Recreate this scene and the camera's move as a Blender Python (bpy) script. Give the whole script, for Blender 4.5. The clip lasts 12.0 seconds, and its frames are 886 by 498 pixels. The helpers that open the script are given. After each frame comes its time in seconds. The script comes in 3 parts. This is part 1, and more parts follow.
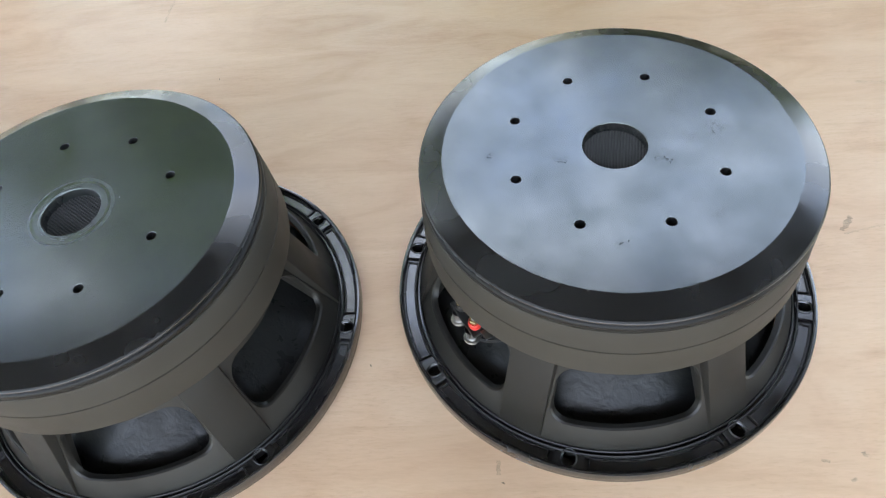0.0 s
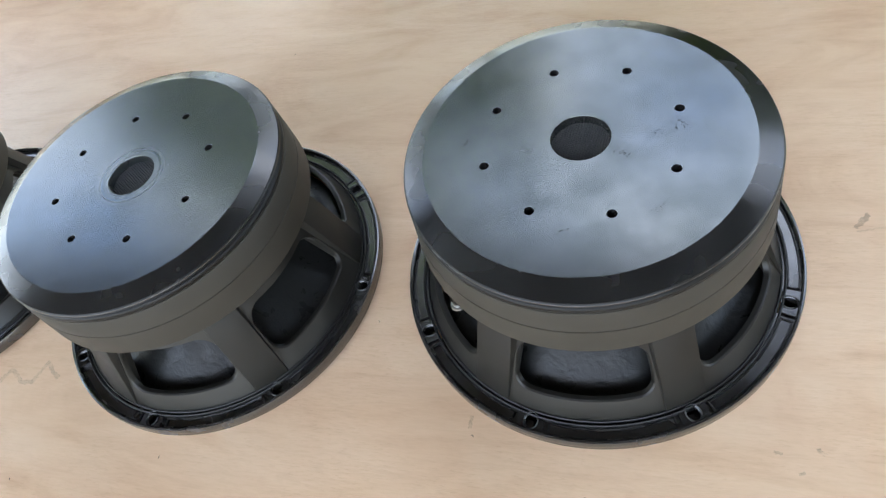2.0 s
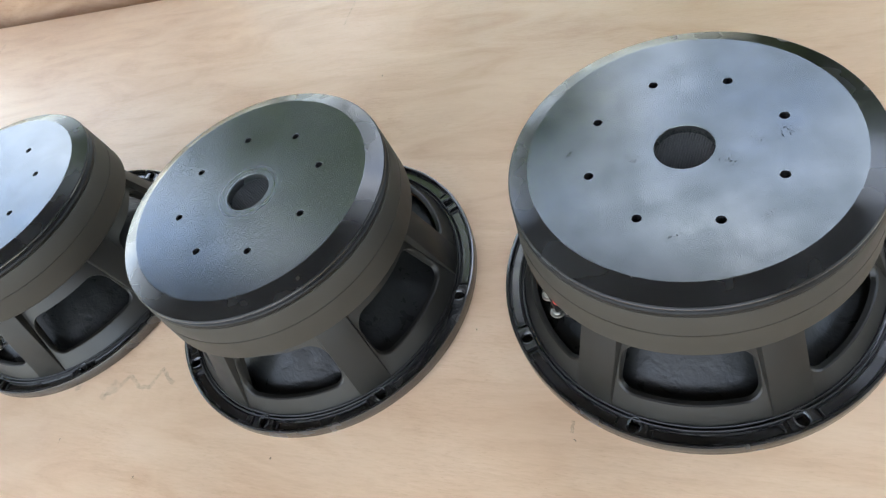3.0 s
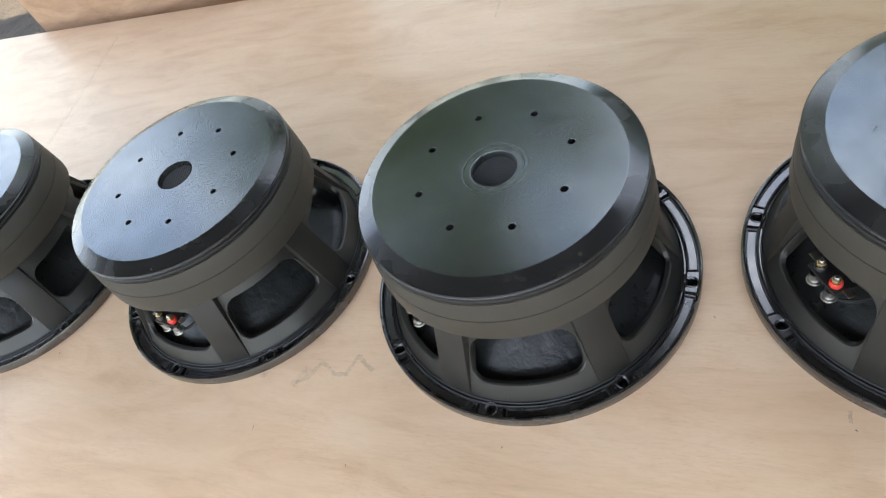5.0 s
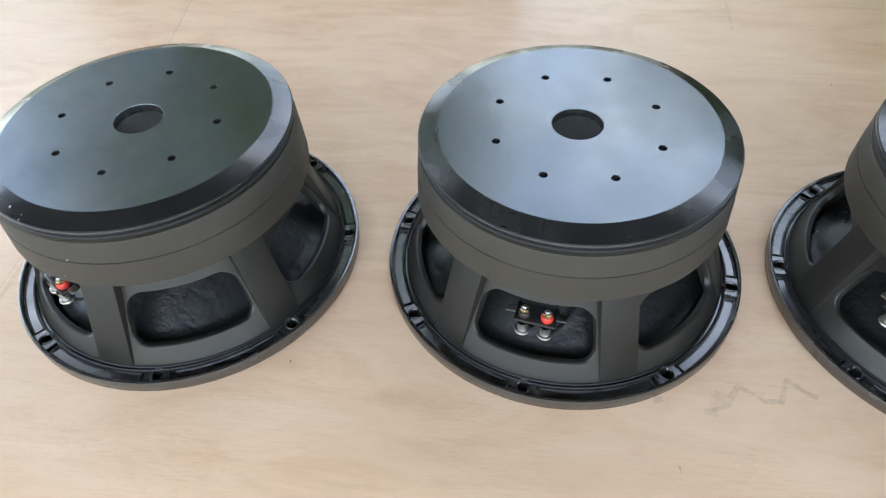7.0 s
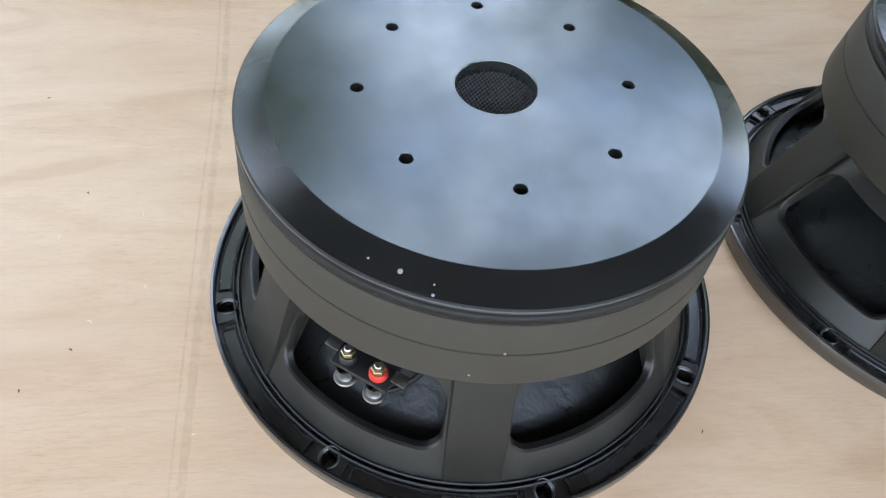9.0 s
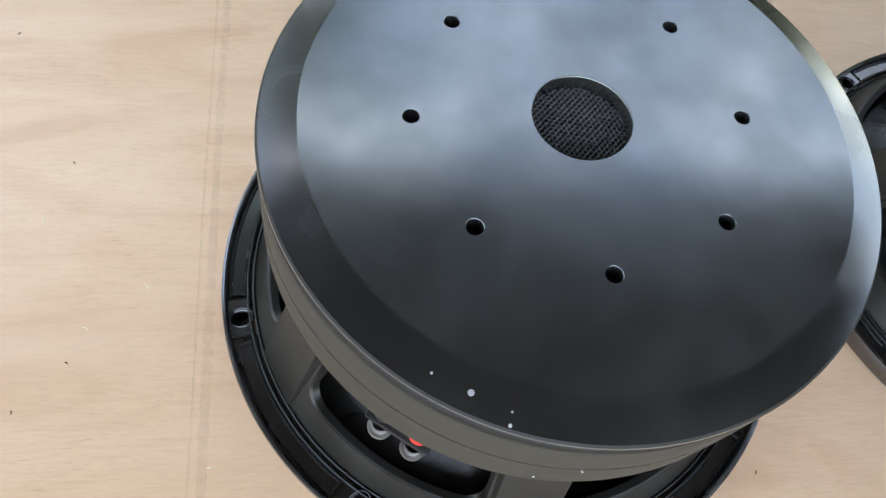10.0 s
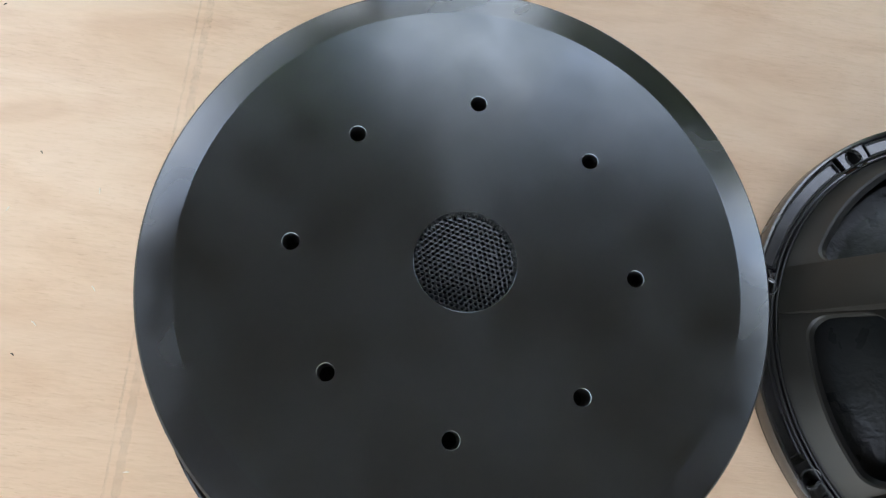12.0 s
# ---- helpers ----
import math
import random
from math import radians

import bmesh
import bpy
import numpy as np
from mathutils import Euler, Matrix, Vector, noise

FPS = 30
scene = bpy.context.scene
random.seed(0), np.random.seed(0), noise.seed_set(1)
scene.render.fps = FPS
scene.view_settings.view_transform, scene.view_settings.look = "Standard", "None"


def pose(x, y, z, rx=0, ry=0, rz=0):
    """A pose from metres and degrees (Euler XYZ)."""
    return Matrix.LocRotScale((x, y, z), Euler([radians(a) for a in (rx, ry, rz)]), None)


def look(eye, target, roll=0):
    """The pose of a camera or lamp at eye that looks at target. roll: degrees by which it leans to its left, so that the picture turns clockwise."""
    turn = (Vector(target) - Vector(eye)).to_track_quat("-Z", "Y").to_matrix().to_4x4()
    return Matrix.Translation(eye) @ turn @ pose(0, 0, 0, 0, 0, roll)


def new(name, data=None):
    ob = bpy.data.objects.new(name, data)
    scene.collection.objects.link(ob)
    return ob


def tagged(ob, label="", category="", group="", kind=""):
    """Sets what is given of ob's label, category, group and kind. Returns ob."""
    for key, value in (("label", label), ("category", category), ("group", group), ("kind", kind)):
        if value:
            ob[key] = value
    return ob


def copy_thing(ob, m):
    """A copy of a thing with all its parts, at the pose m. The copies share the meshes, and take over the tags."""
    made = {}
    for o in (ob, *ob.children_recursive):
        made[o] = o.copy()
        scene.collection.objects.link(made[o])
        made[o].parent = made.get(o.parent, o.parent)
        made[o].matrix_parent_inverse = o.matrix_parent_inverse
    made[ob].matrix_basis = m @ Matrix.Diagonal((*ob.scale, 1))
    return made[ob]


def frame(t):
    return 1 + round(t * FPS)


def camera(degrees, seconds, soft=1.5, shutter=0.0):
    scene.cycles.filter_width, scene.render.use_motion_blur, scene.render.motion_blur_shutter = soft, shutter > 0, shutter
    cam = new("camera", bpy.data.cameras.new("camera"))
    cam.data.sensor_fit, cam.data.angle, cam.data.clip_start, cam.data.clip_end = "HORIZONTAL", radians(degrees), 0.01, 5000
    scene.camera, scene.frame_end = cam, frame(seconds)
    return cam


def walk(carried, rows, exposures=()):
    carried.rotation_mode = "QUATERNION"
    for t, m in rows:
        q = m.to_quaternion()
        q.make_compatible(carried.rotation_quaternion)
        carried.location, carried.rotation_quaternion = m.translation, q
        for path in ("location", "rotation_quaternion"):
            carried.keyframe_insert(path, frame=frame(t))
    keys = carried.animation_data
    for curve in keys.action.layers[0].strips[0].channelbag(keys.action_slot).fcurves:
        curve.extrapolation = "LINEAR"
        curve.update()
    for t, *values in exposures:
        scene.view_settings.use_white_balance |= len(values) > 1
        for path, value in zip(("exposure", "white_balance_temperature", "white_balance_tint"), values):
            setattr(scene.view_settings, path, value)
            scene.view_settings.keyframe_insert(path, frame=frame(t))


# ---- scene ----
cam = camera(66.5, 12.0, soft=1.3)
PATH = [
    (0, pose(-0.0884, -0.2903, 0.4632, 36.01, 6.50, -3.41)),
    (0.5, pose(-0.0737, -0.3112, 0.4866, 38.69, 3.08, -6.05)),
    (1, pose(-0.0819, -0.3335, 0.5064, 33.61, 0.76, -6.82)),
    (1.5, pose(-0.0065, -0.3014, 0.4734, 30.60, 6.95, 3.66)),
    (2, pose(0.0238, -0.3084, 0.4923, 34.23, 13.76, 6.30)),
    (2.5, pose(0.0033, -0.3335, 0.5158, 35.01, 16.80, 7.48)),
    (2.7, pose(0.0031, -0.3285, 0.5134, 36.35, 17.16, 8.52)),
    (4.5, pose(-0.1403, -0.3335, 0.5380, 34.90, 19.97, 7.91)),
    (5, pose(-0.2024, -0.3728, 0.5437, 38.05, 17.57, 9.79)),
    (5.5, pose(-0.3442, -0.4190, 0.5234, 43.35, 11.29, 8.85)),
    (6, pose(-0.4684, -0.4255, 0.5062, 44.45, 6.64, 8.20)),
    (6.5, pose(-0.6072, -0.3857, 0.4784, 40.11, 5.11, 7.58)),
    (7, pose(-0.7499, -0.3910, 0.4743, 42.53, 2.19, 3.65)),
    (7.2, pose(-0.8008, -0.3905, 0.4910, 43.99, 1.22, 0.42)),
    (7.5, pose(-0.8600, -0.3703, 0.4818, 45.54, -0.64, 0.63)),
    (7.7, pose(-0.9091, -0.3528, 0.4714, 43.71, 0.39, 1.18)),
    (9.3, pose(-1.1330, -0.1761, 0.3457, 33.47, -5.77, -9.97)),
    (9.5, pose(-1.1384, -0.1540, 0.3418, 29.86, -6.63, -8.35)),
    (10, pose(-1.1302, -0.1120, 0.3583, 25.84, -6.59, -7.28)),
    (10.5, pose(-1.0770, -0.0888, 0.3631, 21.82, -5.22, -1.10)),
    (11, pose(-1.0612, -0.0743, 0.3708, 19.51, -3.32, 1.51)),
    (11.5, pose(-1.0670, -0.0516, 0.3808, 15.69, -4.75, 2.76)),
    (12, pose(-1.0613, -0.0306, 0.4006, 15.54, -5.03, 2.44)),
]
walk(cam, PATH, exposures=[(0.0, 2.86, 7850, 11), (0.9, 2.7, 7800, 11), (1.4, 2.72, 7800, 11), (2.6, 2.81, 7850, 10.5), (4.5, 2.75, 8100, 11.5), (5.5, 2.76, 7850, 10.5), (6.5, 2.79, 7600, 10),
                           (7.7, 2.79, 7600, 10), (9.4, 2.71, 7430, 9.5), (10.0, 2.69, 7800, 11), (11.0, 2.71, 8150, 11.5), (12.0, 2.74, 7950, 11)])

# ---------------------------------------------------------------- sky and sun
world = bpy.data.worlds.new("sky")
scene.world = world
world.use_nodes = True
wn, wl = world.node_tree.nodes, world.node_tree.links
wn.clear()
w_out = wn.new("ShaderNodeOutputWorld")
w_bg = wn.new("ShaderNodeBackground")
w_sky = wn.new("ShaderNodeTexSky")
w_sky.sky_type = "NISHITA"
w_sky.sun_disc = False
w_sky.sun_elevation = radians(62)
w_sky.sun_rotation = radians(200)
w_sky.dust_density = 0.7
w_sky.ozone_density = 4.0
w_co = wn.new("ShaderNodeTexCoord")
w_cl = wn.new("ShaderNodeTexNoise")
w_cl.inputs["Scale"].default_value = 8.0
w_cl.inputs["Detail"].default_value = 6.0
w_cl.inputs["Roughness"].default_value = 0.58
w_rp = wn.new("ShaderNodeValToRGB")
w_rp.color_ramp.elements[0].position, w_rp.color_ramp.elements[1].position = 0.4, 0.98
w_mix = wn.new("ShaderNodeMix")
w_mix.data_type = "RGBA"
w_mix.inputs["B"].default_value = (8.2, 8.9, 9.8, 1)
wl.new(w_co.outputs["Generated"], w_cl.inputs["Vector"])
wl.new(w_cl.outputs["Fac"], w_rp.inputs["Fac"])
wl.new(w_rp.outputs["Color"], w_mix.inputs["Factor"])
wl.new(w_sky.outputs["Color"], w_mix.inputs["A"])
wl.new(w_mix.outputs["Result"], w_bg.inputs["Color"])
wl.new(w_bg.outputs["Background"], w_out.inputs["Surface"])
w_bg.inputs["Strength"].default_value = 0.15

sun_data = bpy.data.lights.new("sun", "SUN")
sun_data.energy, sun_data.angle, sun_data.color = 3.2, radians(0.6), (1.0, 0.95, 0.87)
sun = new("sun", sun_data)
sun.matrix_world = look((0.7, -2.0, 4.0), (0, 0, 0))


TOP = 0.1553     # height of the woofers' back plates


# ---------------------------------------------------------------- materials
def shader(name, color, rough=0.5, metal=0.0, spec=0.5):
    m = bpy.data.materials.new(name)
    m.use_nodes = True
    b = m.node_tree.nodes["Principled BSDF"]
    b.inputs["Base Color"].default_value = (*color, 1)
    b.inputs["Roughness"].default_value = rough
    b.inputs["Metallic"].default_value = metal
    b.inputs["Specular IOR Level"].default_value = spec
    return m, m.node_tree.nodes, m.node_tree.links, b


def add_node(nodes, kind, **values):
    n = nodes.new(kind)
    for k, v in values.items():
        n.inputs[k].default_value = v
    return n


def coords(nodes, links, scale=(1, 1, 1), turn=0.0, shift=True):
    """Object coordinates in metres, shifted by each object's own random number."""
    tc = nodes.new("ShaderNodeTexCoord")
    mp = nodes.new("ShaderNodeMapping")
    mp.inputs["Scale"].default_value = scale
    mp.inputs["Rotation"].default_value = (0, 0, turn)
    if shift:
        info = nodes.new("ShaderNodeObjectInfo")
        mul = nodes.new("ShaderNodeMath")
        mul.operation = "MULTIPLY"
        mul.inputs[1].default_value = 17.0
        add = nodes.new("ShaderNodeVectorMath")
        links.new(info.outputs["Random"], mul.inputs[0])
        links.new(tc.outputs["Object"], add.inputs[0])
        links.new(mul.outputs[0], add.inputs[1])
        links.new(add.outputs[0], mp.inputs["Vector"])
    else:
        links.new(tc.outputs["Object"], mp.inputs["Vector"])
    return mp.outputs["Vector"]


def noise_tex(nodes, links, vec, scale, detail=4.0, rough=0.55, distort=0.0):
    n = add_node(nodes, "ShaderNodeTexNoise", Scale=scale, Detail=detail, Roughness=rough, Distortion=distort)
    links.new(vec, n.inputs["Vector"])
    return n.outputs["Fac"]


def ramp(nodes, links, fac, stops):
    r = nodes.new("ShaderNodeValToRGB")
    els = r.color_ramp.elements
    while len(els) < len(stops):
        els.new(0.5)
    for e, (p, c) in zip(els, stops):
        e.position = p
        e.color = (*c, 1) if len(c) == 3 else c
    links.new(fac, r.inputs["Fac"])
    return r.outputs["Color"]


def blend(nodes, links, kind, fac, a, b):
    m = nodes.new("ShaderNodeMix")
    m.data_type, m.blend_type = "RGBA", kind
    for sock, v in (("Factor", fac), ("A", a), ("B", b)):
        if isinstance(v, bpy.types.NodeSocket):
            links.new(v, m.inputs[sock])
        else:
            m.inputs[sock].default_value = v if sock == "Factor" else (*v, 1)
    return m.outputs["Result"]


def span(nodes, links, fac, lo, hi, a=0.0, b=1.0):
    m = nodes.new("ShaderNodeMapRange")
    for k, v in (("From Min", a), ("From Max", b), ("To Min", lo), ("To Max", hi)):
        m.inputs[k].default_value = v
    links.new(fac, m.inputs["Value"])
    return m.outputs["Result"]


def bump(nodes, links, b, height, strength, dist):
    n = add_node(nodes, "ShaderNodeBump", Strength=strength, Distance=dist)
    links.new(height, n.inputs["Height"])
    links.new(n.outputs["Normal"], b.inputs["Normal"])


def veneer(name, light, mid, dark, rough=0.5, fleck=0.75, spec=0.5, back_shade=False):
    """Pale rotary-cut veneer: soft cloudy figure, drawn-out growth bands and short fibre dashes along x."""
    m, n, l, b = shader(name, mid, rough, 0.0, spec)
    big = noise_tex(n, l, coords(n, l, (1.6, 4.5, 4.5), shift=False), 1.6, 4, 0.55, 0.8)
    band = noise_tex(n, l, coords(n, l, (3.4, 11.0, 11.0), shift=False), 1.7, 5, 0.56, 1.6)
    fine = noise_tex(n, l, coords(n, l, (75.0, 480.0, 480.0), shift=False), 1.0, 3, 0.6, 0.5)
    fibre = noise_tex(n, l, coords(n, l, (130.0, 900.0, 900.0), shift=False), 1.0, 2, 0.5, 0.3)
    patch = noise_tex(n, l, coords(n, l, (7.0, 12.0, 12.0), shift=False), 1.0, 4, 0.6)
    c = ramp(n, l, band, [(0.3, dark), (0.5, mid), (0.72, light)])
    c = blend(n, l, "MULTIPLY", 0.7, c, ramp(n, l, big, [(0.32, (0.86, 0.8, 0.77)), (0.6, (1.0, 1.0, 1.0))]))
    c = blend(n, l, "MULTIPLY", span(n, l, patch, 0.25 * fleck, fleck, 0.36, 0.62), c, ramp(n, l, fine, [(0.33, (0.9, 0.865, 0.84)), (0.5, (1.0, 1.0, 1.0)), (0.72, (1.05, 1.06, 1.08))]))
    dash = blend(n, l, "MIX", span(n, l, patch, 0.0, 1.0, 0.4, 0.62), (1.0, 1.0, 1.0), ramp(n, l, fibre, [(0.28, (0.8, 0.72, 0.67)), (0.42, (1.0, 1.0, 1.0))]))
    c = blend(n, l, "MULTIPLY", fleck, c, dash)
    grime = noise_tex(n, l, coords(n, l, (1, 1, 1), shift=False), 13.0, 5, 0.6)
    c = blend(n, l, "MULTIPLY", 0.5, c, ramp(n, l, grime, [(0.28, (0.9, 0.83, 0.82)), (0.42, (1.0, 1.0, 1.0))]))
    streak = noise_tex(n, l, coords(n, l, (9.0, 130.0, 130.0), shift=False), 1.0, 4, 0.6, 0.6)
    c = blend(n, l, "MULTIPLY", span(n, l, patch, 0.15 * fleck, 0.7 * fleck, 0.36, 0.64), c, ramp(n, l, streak, [(0.3, (0.84, 0.76, 0.7)), (0.45, (1.0, 1.0, 1.0)), (0.75, (1.04, 1.05, 1.05))]))
    if back_shade:
        # soft olive-brown shade painted into the colour, running in from the back edge
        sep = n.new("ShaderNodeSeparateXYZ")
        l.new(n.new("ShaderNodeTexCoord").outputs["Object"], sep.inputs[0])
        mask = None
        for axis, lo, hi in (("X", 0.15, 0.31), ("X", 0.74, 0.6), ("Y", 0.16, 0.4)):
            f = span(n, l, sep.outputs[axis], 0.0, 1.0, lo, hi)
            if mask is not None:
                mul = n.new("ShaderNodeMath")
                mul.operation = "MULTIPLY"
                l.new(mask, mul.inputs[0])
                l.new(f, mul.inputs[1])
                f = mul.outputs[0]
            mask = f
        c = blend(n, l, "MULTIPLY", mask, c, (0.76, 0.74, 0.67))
    l.new(c, b.inputs["Base Color"])
    l.new(span(n, l, fibre, rough - 0.08, rough + 0.1, 0.3, 0.7), b.inputs["Roughness"])
    bump(n, l, b, fine, 0.2, 0.0008)
    return m


WOOD_TOP = veneer("plywood_veneer", (0.8, 0.572, 0.385), (0.765, 0.526, 0.342), (0.69, 0.446, 0.278), rough=0.42, fleck=0.5, spec=0.4, back_shade=True)
PANEL = veneer("brown_veneer", (0.42, 0.26, 0.16), (0.34, 0.195, 0.11), (0.25, 0.13, 0.07), fleck=1.0)
STAKE = veneer("weathered_timber", (0.42, 0.36, 0.24), (0.33, 0.28, 0.17), (0.2, 0.17, 0.1), fleck=1.0, rough=0.8)


def turned_black(name, rings=False, dust=False, grain=0.85, smudge=0.5, gloss=(0.13, 0.27)):
    """Black lathe-turned steel: ring-wise grain and faint smudges; rings of a coarser cut round the vent, or grains of dust."""
    m, n, l, b = shader(name, (0.009, 0.0092, 0.0095), 0.26, 0.0, 1.0)
    b.inputs["Anisotropic"].default_value = grain
    b.inputs["Anisotropic Rotation"].default_value = 0.25     # cut ring-wise: the shine spreads across the rings
    tan = n.new("ShaderNodeTangent")
    tan.direction_type, tan.axis = "RADIAL", "Z"
    l.new(tan.outputs["Tangent"], b.inputs["Tangent"])
    v = coords(n, l)
    cloud = noise_tex(n, l, v, 17.0, 2, 0.5)
    b.inputs["IOR"].default_value = 1.82
    base = blend(n, l, "MIX", span(n, l, cloud, 0.0, 0.5, 0.2, 0.9), (0.0105, 0.01, 0.0086), (0.019, 0.0183, 0.0162))
    if dust:
        spot = noise_tex(n, l, v, 900.0, 1, 0.5)
        place = n.new("ShaderNodeTexCoord").outputs["Object"]
        edge = noise_tex(n, l, v, 190.0, 3, 0.6)
        total = None
        for px, py, reach in ((-0.061, 0.013, 0.011), (-0.045, 0.0135, 0.008), (-0.0215, 0.0215, 0.009), (0.0355, -0.0025, 0.007), (0.073, -0.024, 0.009), (0.029, 0.068, 0.006), (-0.0275, 0.0715, 0.006)):
            gap = n.new("ShaderNodeVectorMath")
            gap.operation = "DISTANCE"
            gap.inputs[1].default_value = (px, py, TOP)
            l.new(place, gap.inputs[0])
            ragged = n.new("ShaderNodeMath")
            ragged.operation = "MULTIPLY_ADD"
            ragged.inputs[1].default_value = 0.022
            l.new(edge, ragged.inputs[0])
            l.new(gap.outputs["Value"], ragged.inputs[2])
            near = span(n, l, ragged.outputs[0], 1.0, 0.0, 0.009, 0.011 + reach)
            if total is None:
                total = near
            else:
                both = n.new("ShaderNodeMath")
                both.operation = "MAXIMUM"
                l.new(total, both.inputs[0])
                l.new(near, both.inputs[1])
                total = both.outputs[0]
        mul = n.new("ShaderNodeMath")
        mul.operation = "MULTIPLY"
        l.new(span(n, l, spot, 0, 1.3, 0.53, 0.6), mul.inputs[0])
        l.new(total, mul.inputs[1])
        l.new(span(n, l, mul.outputs[0], 1.0, 0.15), b.inputs["Specular IOR Level"])
    haze = noise_tex(n, l, v, 34.0, 6, 0.66)
    film = span(n, l, haze, 0.0, smudge, 0.34, 0.66)
    base = blend(n, l, "MIX", film, base, (0.028, 0.0277, 0.0255))
    l.new(blend(n, l, "MIX", film, (0.87, 0.96, 1.0), (0.47, 0.56, 0.58)), b.inputs["Specular Tint"])
    l.new(base, b.inputs["Base Color"])
    tc = n.new("ShaderNodeTexCoord")
    flat = n.new("ShaderNodeVectorMath")
    flat.operation = "MULTIPLY"
    flat.inputs[1].default_value = (1, 1, 0)
    l.new(tc.outputs["Object"], flat.inputs[0])
    ln = n.new("ShaderNodeVectorMath")
    ln.operation = "LENGTH"
    l.new(flat.outputs[0], ln.inputs[0])
    cv = n.new("ShaderNodeCombineXYZ")
    l.new(ln.outputs["Value"], cv.inputs[0])
    smear = noise_tex(n, l, v, 55.0, 3, 0.6)
    rough = span(n, l, blend(n, l, "MIX", 0.5, cloud, smear), *gloss, 0.3, 0.7)
    if rings:
        near = span(n, l, ln.outputs["Value"], 1.0, 0.0, 0.026, 0.034)
        coarse = noise_tex(n, l, cv.outputs[0], 420.0, 1, 0.5)
        add = n.new("ShaderNodeMath")
        add.operation = "MULTIPLY"
        l.new(near, add.inputs[0])
        l.new(span(n, l, coarse, -0.08, 0.2, 0.3, 0.7), add.inputs[1])
        tot = n.new("ShaderNodeMath")
        l.new(rough, tot.inputs[0])
        l.new(add.outputs[0], tot.inputs[1])
        rough = tot.outputs[0]
    l.new(rough, b.inputs["Roughness"])
    return m


def coated(name, color, rough, grain, strength, spec=0.5, spread=0.35):
    """Painted or moulded black part with a fine grain and uneven sheen."""
    m, n, l, b = shader(name, color, rough, 0.0, spec)
    v = coords(n, l)
    fine = noise_tex(n, l, v, grain, 3, 0.6)
    wear = noise_tex(n, l, v, 30.0, 2, 0.5)
    l.new(blend(n, l, "MIX", span(n, l, wear, 0, spread, 0.2, 0.9), color, tuple(min(1, c * 1.9 + 0.006) for c in color)), b.inputs["Base Color"])
    l.new(span(n, l, wear, rough - 0.07, rough + 0.1, 0.3, 0.7), b.inputs["Roughness"])
    bump(n, l, b, fine, strength, 0.0004)
    return m


CAP = turned_black("black_turned_steel", grain=0.6, gloss=(0.15, 0.25))
CAP_RINGS = turned_black("ringed_turned_steel", rings=True, grain=0.5, gloss=(0.14, 0.25))
CAP_DUST = turned_black("dusty_turned_steel", dust=True, grain=0.3, smudge=0.85)
CAP_SMUDGED = turned_black("smudged_turned_steel", grain=0.6, smudge=0.75, gloss=(0.15, 0.26))
CAP_RIM = coated("black_chamfer", (0.009, 0.0092, 0.009), 0.22, 700, 0.03, 0.7)
CAP_RIM.node_tree.nodes["Principled BSDF"].inputs["IOR"].default_value = 1.72
LIP = coated("black_gloss_edge", (0.011, 0.0105, 0.01), 0.4, 600, 0.04, 0.2)
BOOT = coated("grey_black_rubber", (0.038, 0.034, 0.0272), 0.52, 900, 0.1, 0.22)
FRAME = coated("black_cast_enamel", (0.015, 0.0143, 0.0135), 0.2, 700, 0.07, 0.9)
FRAME.node_tree.nodes["Principled BSDF"].inputs["IOR"].default_value = 1.75
EDGE = coated("worn_cast_enamel", (0.018, 0.0175, 0.0168), 0.26, 700, 0.07, 0.7)
LEG = coated("satin_cast_enamel", (0.0155, 0.0142, 0.012), 0.46, 900, 0.12, 0.26)
SHELL = coated("smooth_cast_enamel", (0.0145, 0.0134, 0.0116), 0.38, 900, 0.06, 0.36)
RIB = coated("dull_cast_enamel", (0.015, 0.0143, 0.0132), 0.36, 700, 0.07, 0.35)
PLASTIC = coated("black_plastic", (0.012, 0.012, 0.012), 0.35, 500, 0.05)
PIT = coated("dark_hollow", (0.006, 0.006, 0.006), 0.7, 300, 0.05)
RED = coated("red_plastic", (0.5, 0.03, 0.022), 0.3, 500, 0.03)
GOLD = shader("gold_plate", (0.5, 0.39, 0.2), 0.42, 1.0)[0]
SILVER = shader("nickel_plate", (0.5, 0.49, 0.47), 0.36, 1.0)[0]
MESH = shader("grey_wire", (0.075, 0.075, 0.074), 0.42, 0.4)[0]
SPECK = shader("white_paint_fleck", (0.3, 0.3, 0.3), 0.6)[0]


def cone_paper():
    m, n, l, b = shader("coated_cone", (0.0135, 0.0145, 0.0142), 0.3, 0.0, 0.24)
    v = coords(n, l)
    a = noise_tex(n, l, v, 75.0, 3, 0.55, 0.4)
    c = noise_tex(n, l, v, 320.0, 3, 0.6)
    l.new(span(n, l, a, 0.24, 0.44, 0.3, 0.7), b.inputs["Roughness"])
    mix = n.new("ShaderNodeMath")
    mix.operation = "MULTIPLY_ADD"
    mix.inputs[1].default_value = 0.16
    l.new(c, mix.inputs[0])
    l.new(a, mix.inputs[2])
    bump(n, l, b, mix.outputs[0], 0.42, 0.0028)
    return m


CONE = cone_paper()


